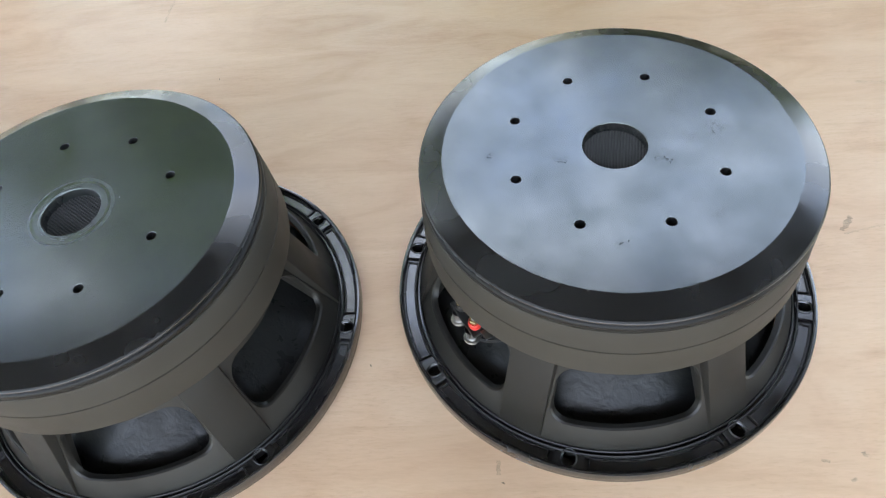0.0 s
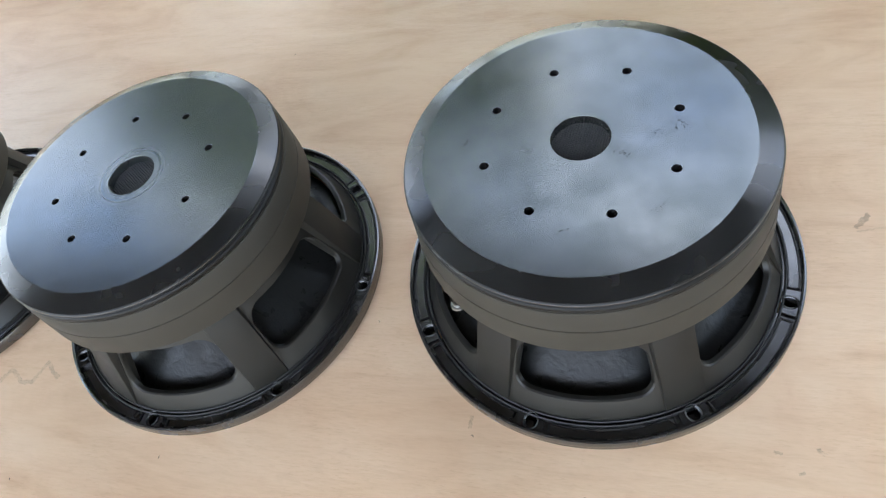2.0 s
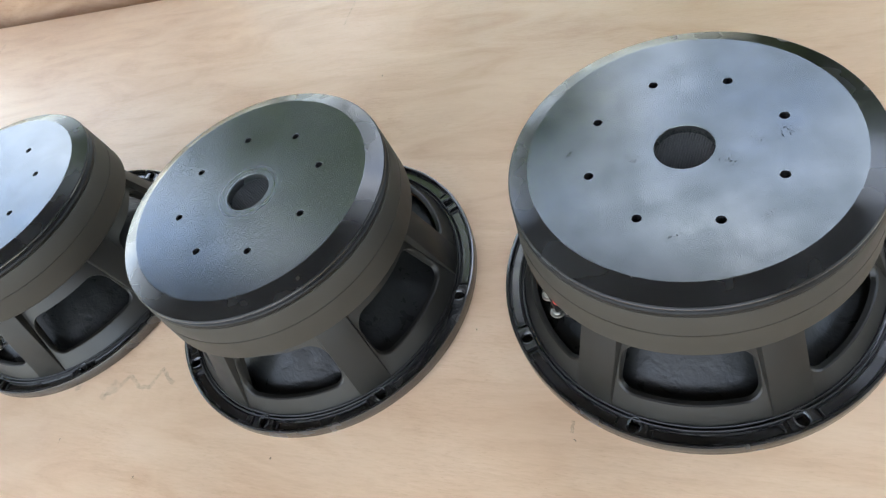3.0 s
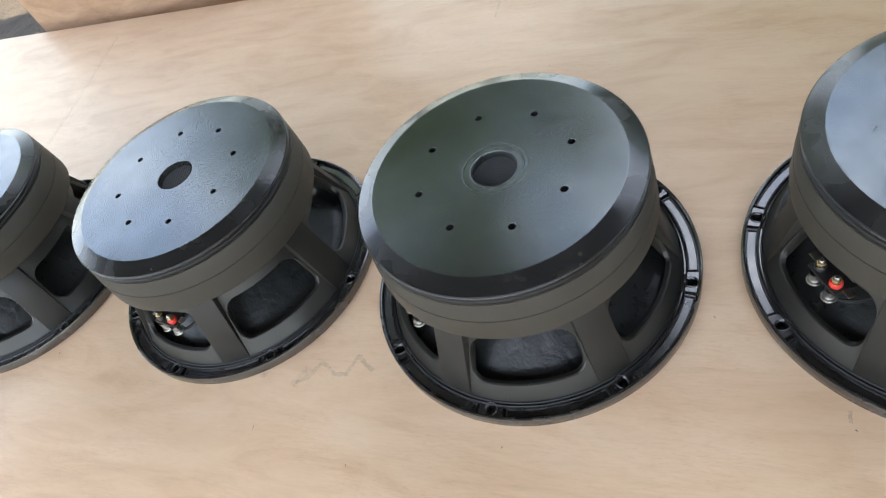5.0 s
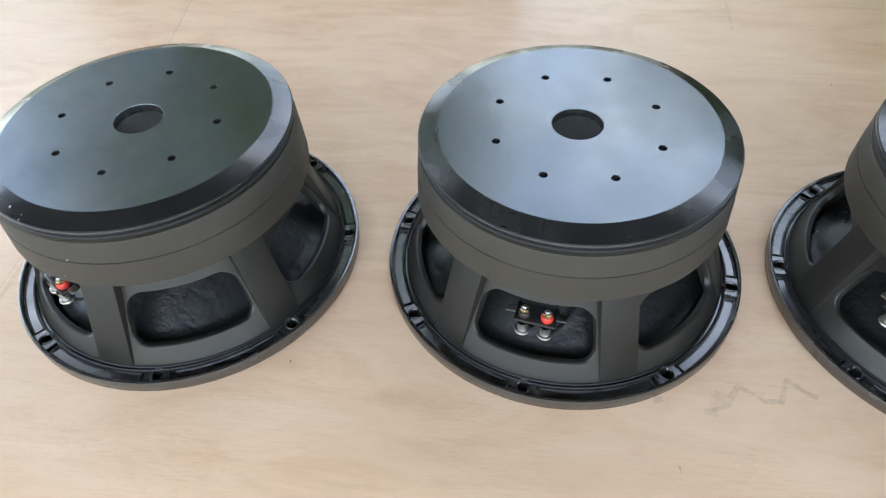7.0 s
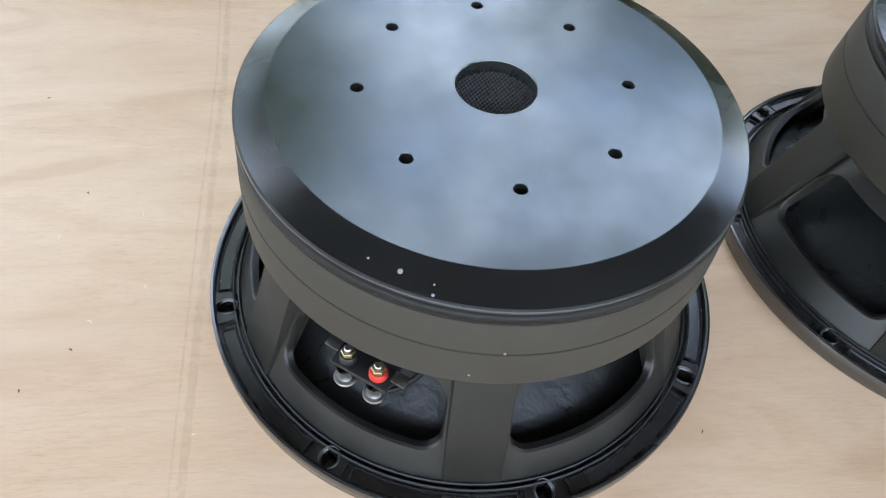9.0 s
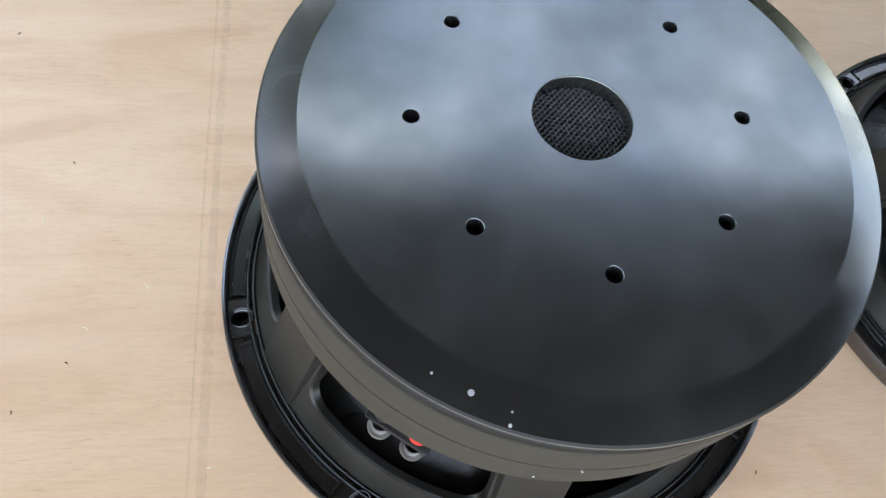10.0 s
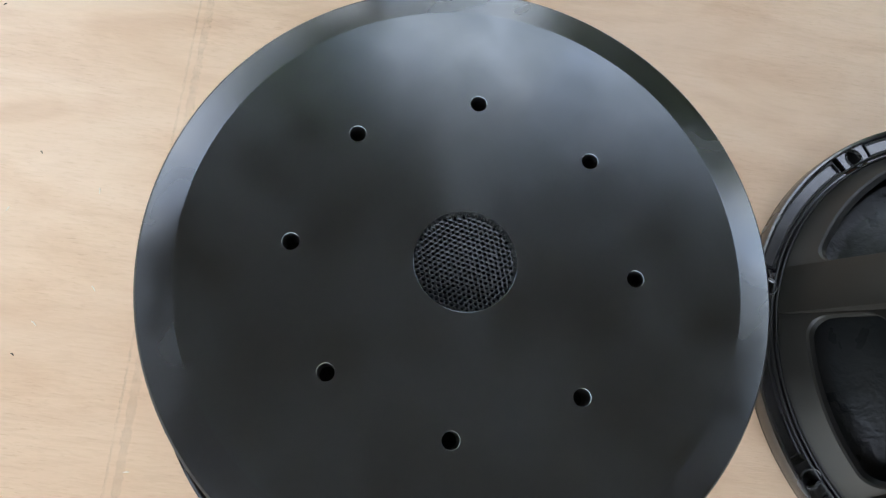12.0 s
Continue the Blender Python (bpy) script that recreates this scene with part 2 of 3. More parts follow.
def plain(name, color, rough, scale, amount, bumpy=0.0, dist=0.01):
    m, n, l, b = shader(name, color, rough)
    v = coords(n, l)
    f = noise_tex(n, l, v, scale, 6, 0.62)
    g = noise_tex(n, l, v, scale * 9, 4, 0.6)
    lo = tuple(c * (1 - amount) for c in color)
    hi = tuple(min(1, c * (1 + amount)) for c in color)
    c = ramp(n, l, f, [(0.3, lo), (0.7, hi)])
    c = blend(n, l, "MULTIPLY", 0.6, c, ramp(n, l, g, [(0.3, (0.6, 0.6, 0.6)), (0.6, (1, 1, 1))]))
    l.new(c, b.inputs["Base Color"])
    if bumpy:
        bump(n, l, b, g, bumpy, dist)
    return m


SOIL = plain("dark_soil", (0.045, 0.036, 0.026), 0.9, 5.0, 0.5, 0.8, 0.02)
ROOFING = plain("weathered_soffit", (0.045, 0.041, 0.036), 0.8, 3.0, 0.2, 0.2)
RENDERED = plain("wall_plaster", (0.3, 0.27, 0.24), 0.85, 2.0, 0.15, 0.2)
BARK = plain("bark", (0.13, 0.1, 0.07), 0.9, 12.0, 0.5, 0.9, 0.02)
STONE = plain("stone", (0.1, 0.09, 0.074), 0.85, 8.0, 0.4, 0.6, 0.01)


def leafy(name, lo, hi, rough=0.5):
    m, n, l, b = shader(name, hi, rough)
    geo = n.new("ShaderNodeNewGeometry")
    l.new(ramp(n, l, geo.outputs["Random Per Island"], [(0.0, lo), (1.0, hi)]), b.inputs["Base Color"])
    return m


LEAF = leafy("tree_leaf", (0.07, 0.115, 0.028), (0.15, 0.25, 0.065))
# darker leaf for the undergrowth: garden shade is put into its colour
SHADY = leafy("shaded_hedge_leaf", (0.03, 0.05, 0.014), (0.075, 0.12, 0.032))
STRAP = leafy("strap_leaf", (0.012, 0.016, 0.01), (0.045, 0.052, 0.03))
BROAD = leafy("broad_leaf", (0.10, 0.22, 0.07), (0.2, 0.34, 0.1))
BRIGHT = leafy("herb_leaf", (0.1, 0.22, 0.02), (0.2, 0.38, 0.05))
LITTER = leafy("dry_leaf", (0.05, 0.034, 0.02), (0.3, 0.24, 0.16), 0.8)
WIRE = shader("grey_fence_wire", (0.25, 0.25, 0.23), 0.5, 0.6)[0]


def stain_ink(name, color, most):
    """Broken brown-grey mark that lets the wood show through."""
    m, n, l, b = shader(name, color, 0.8)
    v = coords(n, l)
    f = noise_tex(n, l, v, 130.0, 3, 0.6)
    t = n.new("ShaderNodeBsdfTransparent")
    mx = n.new("ShaderNodeMixShader")
    l.new(span(n, l, f, 0.1 * most, most, 0.3, 0.62), mx.inputs["Fac"])
    l.new(t.outputs[0], mx.inputs[1])
    l.new(b.outputs[0], mx.inputs[2])
    l.new(mx.outputs[0], n["Material Output"].inputs["Surface"])
    return m


MARK = stain_ink("faded_mark", (0.2, 0.14, 0.1), 0.36)
SMUDGE = stain_ink("smudged_mark", (0.2, 0.145, 0.11), 0.18)
FAINT = stain_ink("faint_line", (0.42, 0.25, 0.17), 0.1)
CHIP = shader("pale_splinter", (0.8, 0.72, 0.58), 0.7)[0]


# ---------------------------------------------------------------- mesh helpers
def part(name, bm, material, parent=None, label="", sharp=35, smooth=True):
    """Links a bmesh as one mesh object under a thing."""
    me = bpy.data.meshes.new(name)
    bmesh.ops.recalc_face_normals(bm, faces=bm.faces)
    bm.to_mesh(me)
    bm.free()
    me.materials.append(material)
    if smooth:
        me.polygons.foreach_set("use_smooth", [True] * len(me.polygons))
        me.set_sharp_from_angle(angle=radians(sharp))
    ob = new(name, me)
    if parent is not None:
        ob.parent = parent
    if label:
        ob["label"] = label
    return ob


def lathe(bm, profile, seg=128, a0=0.0, a1=360.0, closed=False):
    """Turns (r, z) points about z. closed joins the last point to the first."""
    full = abs(a1 - a0) >= 360
    n = seg if full else seg + 1
    rows = []
    for i in range(n):
        a = radians(a0 + (a1 - a0) * i / seg)
        rows.append([bm.verts.new((r * math.cos(a), r * math.sin(a), z)) for r, z in profile])
    m = len(profile)
    for i in range(seg):
        p, q = rows[i], rows[(i + 1) % n]
        for j in range(m if closed else m - 1):
            k = (j + 1) % m
            bm.faces.new((p[j], q[j], q[k], p[k]))
    if not full and closed:
        bm.faces.new(rows[0])
        bm.faces.new(rows[-1][::-1])
    return rows


def box(bm, lo, hi, m=Matrix()):
    r = bmesh.ops.create_cube(bm, size=1.0, matrix=m @ Matrix.Translation([(a + b) / 2 for a, b in zip(lo, hi)]) @ Matrix.Diagonal([b - a for a, b in zip(lo, hi)] + [1]))
    return r["verts"]


def soft_box(bm, lo, hi, r, m=Matrix()):
    v = box(bm, lo, hi, m)
    edges = {e for x in v for e in x.link_edges}
    bmesh.ops.bevel(bm, geom=list(edges), offset=r, segments=2, affect="EDGES", profile=0.5)


def rod(bm, points, radius, seg=8):
    """A round rod through points; radius is one number or one for each point."""
    pts = [Vector(p) for p in points]
    rad = radius if isinstance(radius, (list, tuple)) else [radius] * len(pts)
    rings = []
    for i, p in enumerate(pts):
        d = (pts[min(i + 1, len(pts) - 1)] - pts[max(i - 1, 0)]).normalized()
        u = d.cross(Vector((0.31, 0.17, 0.93))).normalized()
        v = d.cross(u)
        rings.append([bm.verts.new(p + rad[i] * (math.cos(2 * math.pi * k / seg) * u + math.sin(2 * math.pi * k / seg) * v)) for k in range(seg)])
    for a, b in zip(rings, rings[1:]):
        for k in range(seg):
            bm.faces.new((a[k], a[(k + 1) % seg], b[(k + 1) % seg], b[k]))
    bm.faces.new(rings[0][::-1])
    bm.faces.new(rings[-1])


def flat_with_holes(bm, loops, z):
    """A flat sheet at z bounded by closed loops of (x, y): the first outside, the others holes. Gives back the loops' vertices."""
    rings, edges = [], []
    for lp in loops:
        vs = [bm.verts.new((x, y, z)) for x, y in lp]
        rings.append(vs)
        edges += [bm.edges.new((vs[i], vs[(i + 1) % len(vs)])) for i in range(len(vs))]
    bmesh.ops.triangle_fill(bm, use_beauty=True, use_dissolve=False, edges=edges)
    return rings


def drop(bm, ring, points):
    """Carries a loop of vertices on through further loops of points."""
    prev = ring
    for pts in points:
        cur = [bm.verts.new(p) for p in pts]
        n = len(cur)
        for i in range(n):
            bm.faces.new((prev[i], prev[(i + 1) % n], cur[(i + 1) % n], cur[i]))
        prev = cur
    return prev


def circle(cx, cy, r, n, z=None):
    pts = [(cx + r * math.cos(2 * math.pi * i / n), cy + r * math.sin(2 * math.pi * i / n)) for i in range(n)]
    return pts if z is None else [(x, y, z) for x, y in pts]


# ---------------------------------------------------------------- setting
GROUND = -0.76
TURN = -4.1      # the bench stands slightly askew to the row
BENCH = pose(-0.58, 0.0, 0.0, 0, 0, TURN)

bm = bmesh.new()
N = 60
for i in range(N + 1):
    for j in range(N + 1):
        s, t = (i / N * 2 - 1), (j / N * 2 - 1)
        x, y = 60 * s ** 5 + 5 * s, 60 * t ** 5 + 5 * t
        bm.verts.new((x, y, GROUND + (0.03 * noise.noise((x * 1.7, y * 1.7, 0)) - 0.03 if y > 1.3 else -0.03)))
bm.verts.ensure_lookup_table()
for i in range(N):
    for j in range(N):
        a = i * (N + 1) + j
        bm.faces.new([bm.verts[k] for k in (a, a + N + 1, a + N + 2, a + 1)])
tagged(part("ground", bm, SOIL, sharp=80), "dark damp garden soil with scattered litter", "ground", kind="structure")

bm = bmesh.new()
eaves = [(-4.5, -1.75), (3.6, -1.75), (3.6, 0.85), (0.3, 0.88), (-0.6, 1.01), (-4.5, 1.1)]
under, above = [[bm.verts.new((x, y, z)) for x, y in eaves] for z in (1.75, 1.87)]
bm.faces.new(under)
bm.faces.new(above)
for i in range(len(eaves)):
    j = (i + 1) % len(eaves)
    bm.faces.new((under[i], under[j], above[j], above[i]))
tagged(part("ceiling", bm, ROOFING), "weathered underside of a porch roof", "ceiling", kind="structure")
# unseen wall, added to cut the light from the front right
bm = bmesh.new()
box(bm, (1.35, -1.9, GROUND - 0.05), (3.6, -1.75, 1.9))
tagged(part("wall_south", bm, RENDERED), "unseen plain plastered wall added to block light from front right", "wall", kind="structure")
bm = bmesh.new()
box(bm, (-4.5, -1.75, GROUND - 0.05), (3.6, 0.95, GROUND + 0.004))
tagged(part("floor", bm, RENDERED), "plain grey porch floor", "floor", kind="structure")

# ---------------------------------------------------------------- bench
bench = tagged(new("workbench"), "pale plywood sheet laid flat as a work table", "table")
bench.matrix_world = BENCH
bm = bmesh.new()
soft_box(bm, (-1.24, -0.66, -0.018), (1.24, 0.597, 0.0), 0.0012)
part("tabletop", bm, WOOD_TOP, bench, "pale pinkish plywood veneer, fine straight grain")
for sx in (-1.1, 1.1):
    for sy in (-0.55, 0.48):
        bm = bmesh.new()
        soft_box(bm, (sx - 0.03, sy - 0.03, GROUND + 0.004), (sx + 0.03, sy + 0.03, -0.018), 0.003)
        part("leg", bm, STAKE, bench)
for sy in (-0.55, 0.48):
    bm = bmesh.new()
    soft_box(bm, (-1.07, sy - 0.015, -0.1), (1.07, sy + 0.015, -0.0182), 0.002)
    part("rail", bm, STAKE, bench)


def strip(points, width, z):
    """A flat, slightly uneven ribbon along points."""
    b = bmesh.new()
    pts = [Vector((x, y, z)) for x, y in points]
    prev = None
    for i, p in enumerate(pts):
        d = (pts[min(i + 1, len(pts) - 1)] - pts[max(i - 1, 0)]).normalized()
        s = Vector((-d.y, d.x, 0)) * width * random.uniform(0.6, 1.2)
        cur = (b.verts.new(p + s), b.verts.new(p - s))
        if prev:
            b.faces.new((prev[0], prev[1], cur[1], cur[0]))
        prev = cur
    return b


def polyline(corners, step, jitter):
    out = []
    for (x0, y0), (x1, y1) in zip(corners, corners[1:]):
        n = max(1, int(math.hypot(x1 - x0, y1 - y0) / step))
        for k in range(n):
            f = k / n
            out.append((x0 + (x1 - x0) * f + random.uniform(-jitter, jitter), y0 + (y1 - y0) * f + random.uniform(-jitter, jitter)))
    out.append(corners[-1])
    return out


ZIG = [(-0.5787, -0.1204), (-0.5661, -0.1157), (-0.5538, -0.0974), (-0.5367, -0.1106), (-0.5241, -0.1106), (-0.5147, -0.0903), (-0.5039, -0.1006), (-0.4954, -0.106)]


def mark(name, corners, width, material, label, jitter=0.0006):
    return tagged(part(name, strip(polyline(corners, 0.0016, jitter), width, 0.0004), material), label, "mark", kind="structure")


mark("zigzag_mark", ZIG, 0.0024, SMUDGE, "faded grey zigzag scribble on the plywood", 0.0004)
mark("stain_mark", [(-0.0935, -0.134), (-0.0945, -0.144)], 0.0015, MARK, "small dark stain on the plywood")
mark("stain_mark", [(0.2, 0.024), (0.212, 0.036)], 0.0022, MARK, "small dark scuff on the plywood")
mark("stain_mark", [(0.2, 0.02), (0.225, 0.024), (0.254, 0.023)], 0.0009, FAINT, "thin scratch on the plywood")
mark("stain_mark", [(0.143, -0.152), (0.147, -0.156)], 0.0014, MARK, "small dark stain on the plywood")
mark("stain_mark", [(-0.008, -0.19), (-0.02, -0.201)], 0.001, SMUDGE, "short dark scratch on the plywood")
mark("stain_mark", [(-0.6215, -0.113), (-0.613, -0.1113)], 0.0034, SMUDGE, "dark knot stain in the plywood")
mark("stain_mark", [(-0.642, -0.104), (-0.633, -0.108)], 0.003, SMUDGE, "small grey smudge on the plywood")
mark("stain_mark", [(-0.58, -0.124), (-0.567, -0.104)], 0.0055, FAINT, "faint grey smudge beside the scribble")
mark("stain_mark", [(0.278, 0.19), (0.31, 0.183), (0.345, 0.184), (0.39, 0.187)], 0.0022, FAINT, "dark grain streak in the plywood")
mark("stain_mark", [(0.322, 0.134), (0.327, 0.132)], 0.0018, MARK, "small dark knot in the plywood")
mark("stain_mark", [(0.116, -0.154), (0.121, -0.156)], 0.001, MARK, "small dark scratch on the plywood")
mark("stain_mark", [(0.129, -0.169), (0.133, -0.168)], 0.001, MARK, "small dark scratch on the plywood")
mark("stain_mark", [(-0.611, -0.167), (-0.61, -0.173)], 0.0006, MARK, "short dark scratch on the plywood")
for dx, wd in ((0.0, 0.0026), (-0.0065, 0.0008)):
    mark("joint_line", [(-1.204 + dx, 0.585), (-1.193 + dx, 0.4), (-1.192 + dx, 0.249), (-1.197 + dx, 0.12), (-1.202 + dx, -0.066), (-1.21 + dx, -0.3)], wd, FAINT, "faint joint line across the veneer", 0.0003)
mark("joint_line", [(-0.428, 0.568), (-0.44, 0.44)], 0.0016, FAINT, "faint joint line across the veneer", 0.0003)


def crumb(x, y, length, turn, material, name, label):
    b = bmesh.new()
    d = Vector((math.cos(turn), math.sin(turn), 0)) * length / 2
    rod(b, [Vector((x, y, 0.0006)) - d, (x + 0.0003, y + 0.0003, 0.001), Vector((x, y, 0.0006)) + d], [0.0002, 0.0004, 0.0002], 5)
    return tagged(part(name, b, material), label, "debris", name.replace("_", " ") + "s")


for x, y, ln, tn in ((-1.233, 0.045, 0.004, -0.9), (-1.262, 0.023, 0.004, -0.7), (-1.24, 0.105, 0.004, 1.7), (-1.198, -0.055, 0.003, 0.1), (-1.29, 0.09, 0.003, 1.2)):
    crumb(x, y, ln, tn, CHIP, "wood_splinter", "tiny pale wood splinter on plywood")
for x, y in ((-1.293, -0.018), (-1.278, 0.127), (-1.32, 0.227), (-0.915, -0.089), (-1.27, 0.005), (-0.183, -0.052), (-0.354, 0.317), (-0.5, -0.2), (-0.358, -0.176), (-0.092, -0.15)):
    crumb(x, y, 0.0022, x * 40, BARK, "dirt_speck", "tiny dark dirt speck on plywood")

# ---------------------------------------------------------------- woofers
LEGS = [15 + 60 * k for k in range(6)]


def build_woofer():
    w = tagged(new("woofer"), "black woofer lying face down on plywood, red terminal", "loudspeaker", "woofers in a row")

    # back plate with eight bolt holes, vent and chamfered rim
    bm = bmesh.new()
    loops = [circle(0, 0, 0.1069, 160), circle(0, 0, 0.0199, 64)]
    holes = []
    for i in range(8):
        a = math.pi / 4 * i
        holes.append((0.0656 * math.cos(a), 0.0656 * math.sin(a)))
        loops.append(circle(*holes[-1], 0.0034, 20))
    rings = flat_with_holes(bm, loops, TOP)
    drop(bm, rings[0], [circle(0, 0, r, 160, z) for r, z in ((0.1073, TOP - 0.0001), (0.1213, 0.1502), (0.1223, 0.1492), (0.1225, 0.1484))])
    drop(bm, rings[1], [circle(0, 0, r, 64, z) for r, z in ((0.0197, TOP - 0.0001), (0.0195, TOP - 0.0005), (0.0194, TOP - 0.012))])
    for (hx, hy), ring in zip(holes, rings[2:]):
        drop(bm, ring, [circle(hx, hy, r, 20, z) for r, z in ((0.00322, TOP - 0.0002), (0.00317, TOP - 0.0006), (0.0031, TOP - 0.012))])
    plate = part("back_plate", bm, CAP, w, "black turned steel plate with eight bolt holes", sharp=14)
    plate.data.materials.append(CAP_RIM)
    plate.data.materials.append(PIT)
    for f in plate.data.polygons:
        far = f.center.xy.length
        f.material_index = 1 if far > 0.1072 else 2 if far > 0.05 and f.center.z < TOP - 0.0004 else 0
    for hx, hy in holes:
        bm = bmesh.new()
        lathe(bm, [(0.0037, TOP - 0.0115), (0.0037, TOP - 0.0125), (0.0001, TOP - 0.0125)], 16)
        bmesh.ops.translate(bm, vec=(hx, hy, 0), verts=bm.verts)
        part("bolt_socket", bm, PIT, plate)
    # woven vent screen
    bm = bmesh.new()
    zc, pitch, rr = TOP - 0.0068, 0.0021, 0.0206
    for row in range(-14, 15):
        for col in range(-13, 14):
            cx, cy = (col + 0.5 * (row % 2)) * pitch, row * pitch * 0.866
            if math.hypot(cx, cy) > rr:
                continue
            o, q = [], []
            for s in range(6):
                a = math.pi / 3 * s + math.pi / 6
                o.append((cx + pitch * 0.577 * math.cos(a), cy + pitch * 0.577 * math.sin(a)))
                q.append((cx + pitch * 0.35 * math.cos(a), cy + pitch * 0.35 * math.sin(a)))
            vo = [bm.verts.new((x, y, zc)) for x, y in o]
            vq = [bm.verts.new((x, y, zc - 0.0004)) for x, y in q]
            vd = [bm.verts.new((x, y, zc - 0.0012)) for x, y in q]
            for s in range(6):
                t = (s + 1) % 6
                bm.faces.new((vo[s], vo[t], vq[t], vq[s]))
                bm.faces.new((vq[s], vq[t], vd[t], vd[s]))
    part("vent_screen", bm, MESH, plate, "dark grey perforated vent screen", smooth=False)
    bm = bmesh.new()
    lathe(bm, [(0.0196, TOP - 0.013), (0.0196, TOP - 0.032), (0.0001, TOP - 0.032)], 48)
    part("vent_tube", bm, PIT, plate)

    # glossy lip under the plate
    bm = bmesh.new()
    pr = [(0.1213, 0.15022), (0.1221, 0.1496), (0.1225, 0.1484), (0.1207, 0.1477), (0.1204, 0.1466), (0.1212, 0.1458)]
    for i in range(7):
        a = radians(80 - 28 * i)
        pr.append((0.1206 + 0.0022 * math.cos(a), 0.1427 + 0.0028 * math.sin(a)))
    pr += [(0.119, 0.1392), (0.112, 0.139)]
    lathe(bm, pr, 160)
    part("plate_lip", bm, LIP, w, "glossy black rounded edge ring", sharp=50)

    # rubber boot round the magnet, with its parting line
    bm = bmesh.new()
    lathe(bm, [(0.113, 0.1402), (0.1208, 0.1402), (0.1224, 0.1395), (0.1232, 0.138), (0.1243, 0.1212), (0.1244, 0.1208), (0.1238, 0.1205), (0.1238, 0.1200),
               (0.1246, 0.1197), (0.1257, 0.099), (0.1255, 0.0965), (0.1243, 0.095), (0.108, 0.0945), (0.075, 0.0945)], 160)
    part("magnet_boot", bm, BOOT, w, "matt grey-black rubber boot with parting line", sharp=28)

    # basket: a slanted shell with a rounded window in each sector
    def shell_r(z):
        return 0.1392 - (z - 0.012) * 0.5 if z < 0.0275 else 0.13145 - (z - 0.0275) * 0.42

    def on_shell(a, z, inward=0.0):
        r = shell_r(z) - inward
        return (r * math.cos(a), r * math.sin(a), z)
    for L in LEGS:
        bm = bmesh.new()
        mid, half, win, z0, z1, zr, R = radians(L + 30), radians(30), radians(22.4), 0.0262, 0.073, 0.13, 0.0115
        outer = [(-half + 2 * half * i / 30, 0.0105) for i in range(30)] + [(half, 0.0105 + 0.0835 * i / 12) for i in range(12)]
        outer += [(half - 2 * half * i / 30, 0.094) for i in range(30)] + [(-half, 0.094 - 0.0835 * i / 12) for i in range(12)]
        hole = []
        R2 = 0.018
        for cu, cz, rad, a0 in ((win * zr - R, z0 + R, R, -90), (win * zr - R2, z1 - R2, R2, 0), (-win * zr + R2, z1 - R2, R2, 90), (-win * zr + R, z0 + R, R, 180)):
            for i in range(8):
                a = radians(a0 + 90 * i / 7)
                hole.append(((cu + rad * math.cos(a)) / zr, cz + rad * math.sin(a)))
        dense = []
        for (u0, y0), (u1, y1) in zip(hole, hole[1:] + hole[:1]):
            k = max(1, int(abs(u1 - u0) / radians(2.5)))
            dense += [(u0 + (u1 - u0) * i / k, y0 + (y1 - y0) * i / k) for i in range(k)]
        rings = flat_with_holes(bm, [outer, dense], 0.0)
        flat = {v: (v.co.x, v.co.y) for v in bm.verts}
        for v, (u, z) in flat.items():
            v.co = on_shell(mid + u, z)
        drop(bm, rings[1], [[on_shell(mid + u * 0.985, z + (0.0006 if z < 0.05 else -0.0006), 0.0012) for u, z in dense], [on_shell(mid + u * 0.98, z, 0.005) for u, z in dense]])
        part("basket_shell", bm, SHELL, w, "satin black cast shell with rounded window", sharp=30)
    for L in LEGS:
        bm = bmesh.new()
        m = Matrix.Rotation(radians(L), 4, "Z")
        b0, b1, t0, t1 = 0.0155, 0.0155, 0.0148, 0.0148
        out_b, out_t, in_b, in_t, zb, zt = 0.1402, 0.1125, 0.128, 0.09, 0.0105, 0.0948
        vs = [bm.verts.new(m @ Vector(p)) for p in (
            (in_b, -b0, zb), (out_b, -b0, zb), (out_b, b1, zb), (in_b, b1, zb), (in_t, -t0, zt), (out_t, -t0, zt), (out_t, t1, zt), (in_t, t1, zt))]
        for f in ((0, 3, 2, 1), (4, 5, 6, 7), (0, 1, 5, 4), (1, 2, 6, 5), (2, 3, 7, 6), (3, 0, 4, 7)):
            bm.faces.new([vs[k] for k in f])
        bmesh.ops.bevel(bm, geom=[e for e in bm.edges], offset=0.0009, segments=2, affect="EDGES", profile=0.5)
        part("spoke", bm, LEG, w, sharp=40)
    bm = bmesh.new()
    lathe(bm, [(0.07, 0.0945), (0.105, 0.0945), (0.106, 0.093), (0.106, 0.089), (0.104, 0.0875), (0.07, 0.0875)], 96)
    part("basket_plate", bm, FRAME, w)

    # mounting flange: rim, two ribs, stepped pockets and eight bosses with oval holes
    bm = bmesh.new()
    lathe(bm, [(0.1565, 0.0), (0.1575, 0.0015), (0.1577, 0.0105), (0.1571, 0.0124), (0.1558, 0.0129), (0.1547, 0.0124), (0.1543, 0.0115), (0.1542, 0.0)], 180)
    part("flange_rim", bm, FRAME, w, sharp=40)
    for r0 in (0.1402, 0.1432):
        bm = bmesh.new()
        lathe(bm, [(r0 - 0.0004, 0.004), (r0 - 0.0002, 0.0106), (r0 + 0.0001, 0.0112), (r0 + 0.0006, 0.0115), (r0 + 0.0011, 0.0112), (r0 + 0.0014, 0.0106), (r0 + 0.0016, 0.004)], 180)
        part("flange_rib", bm, RIB, w, sharp=50)
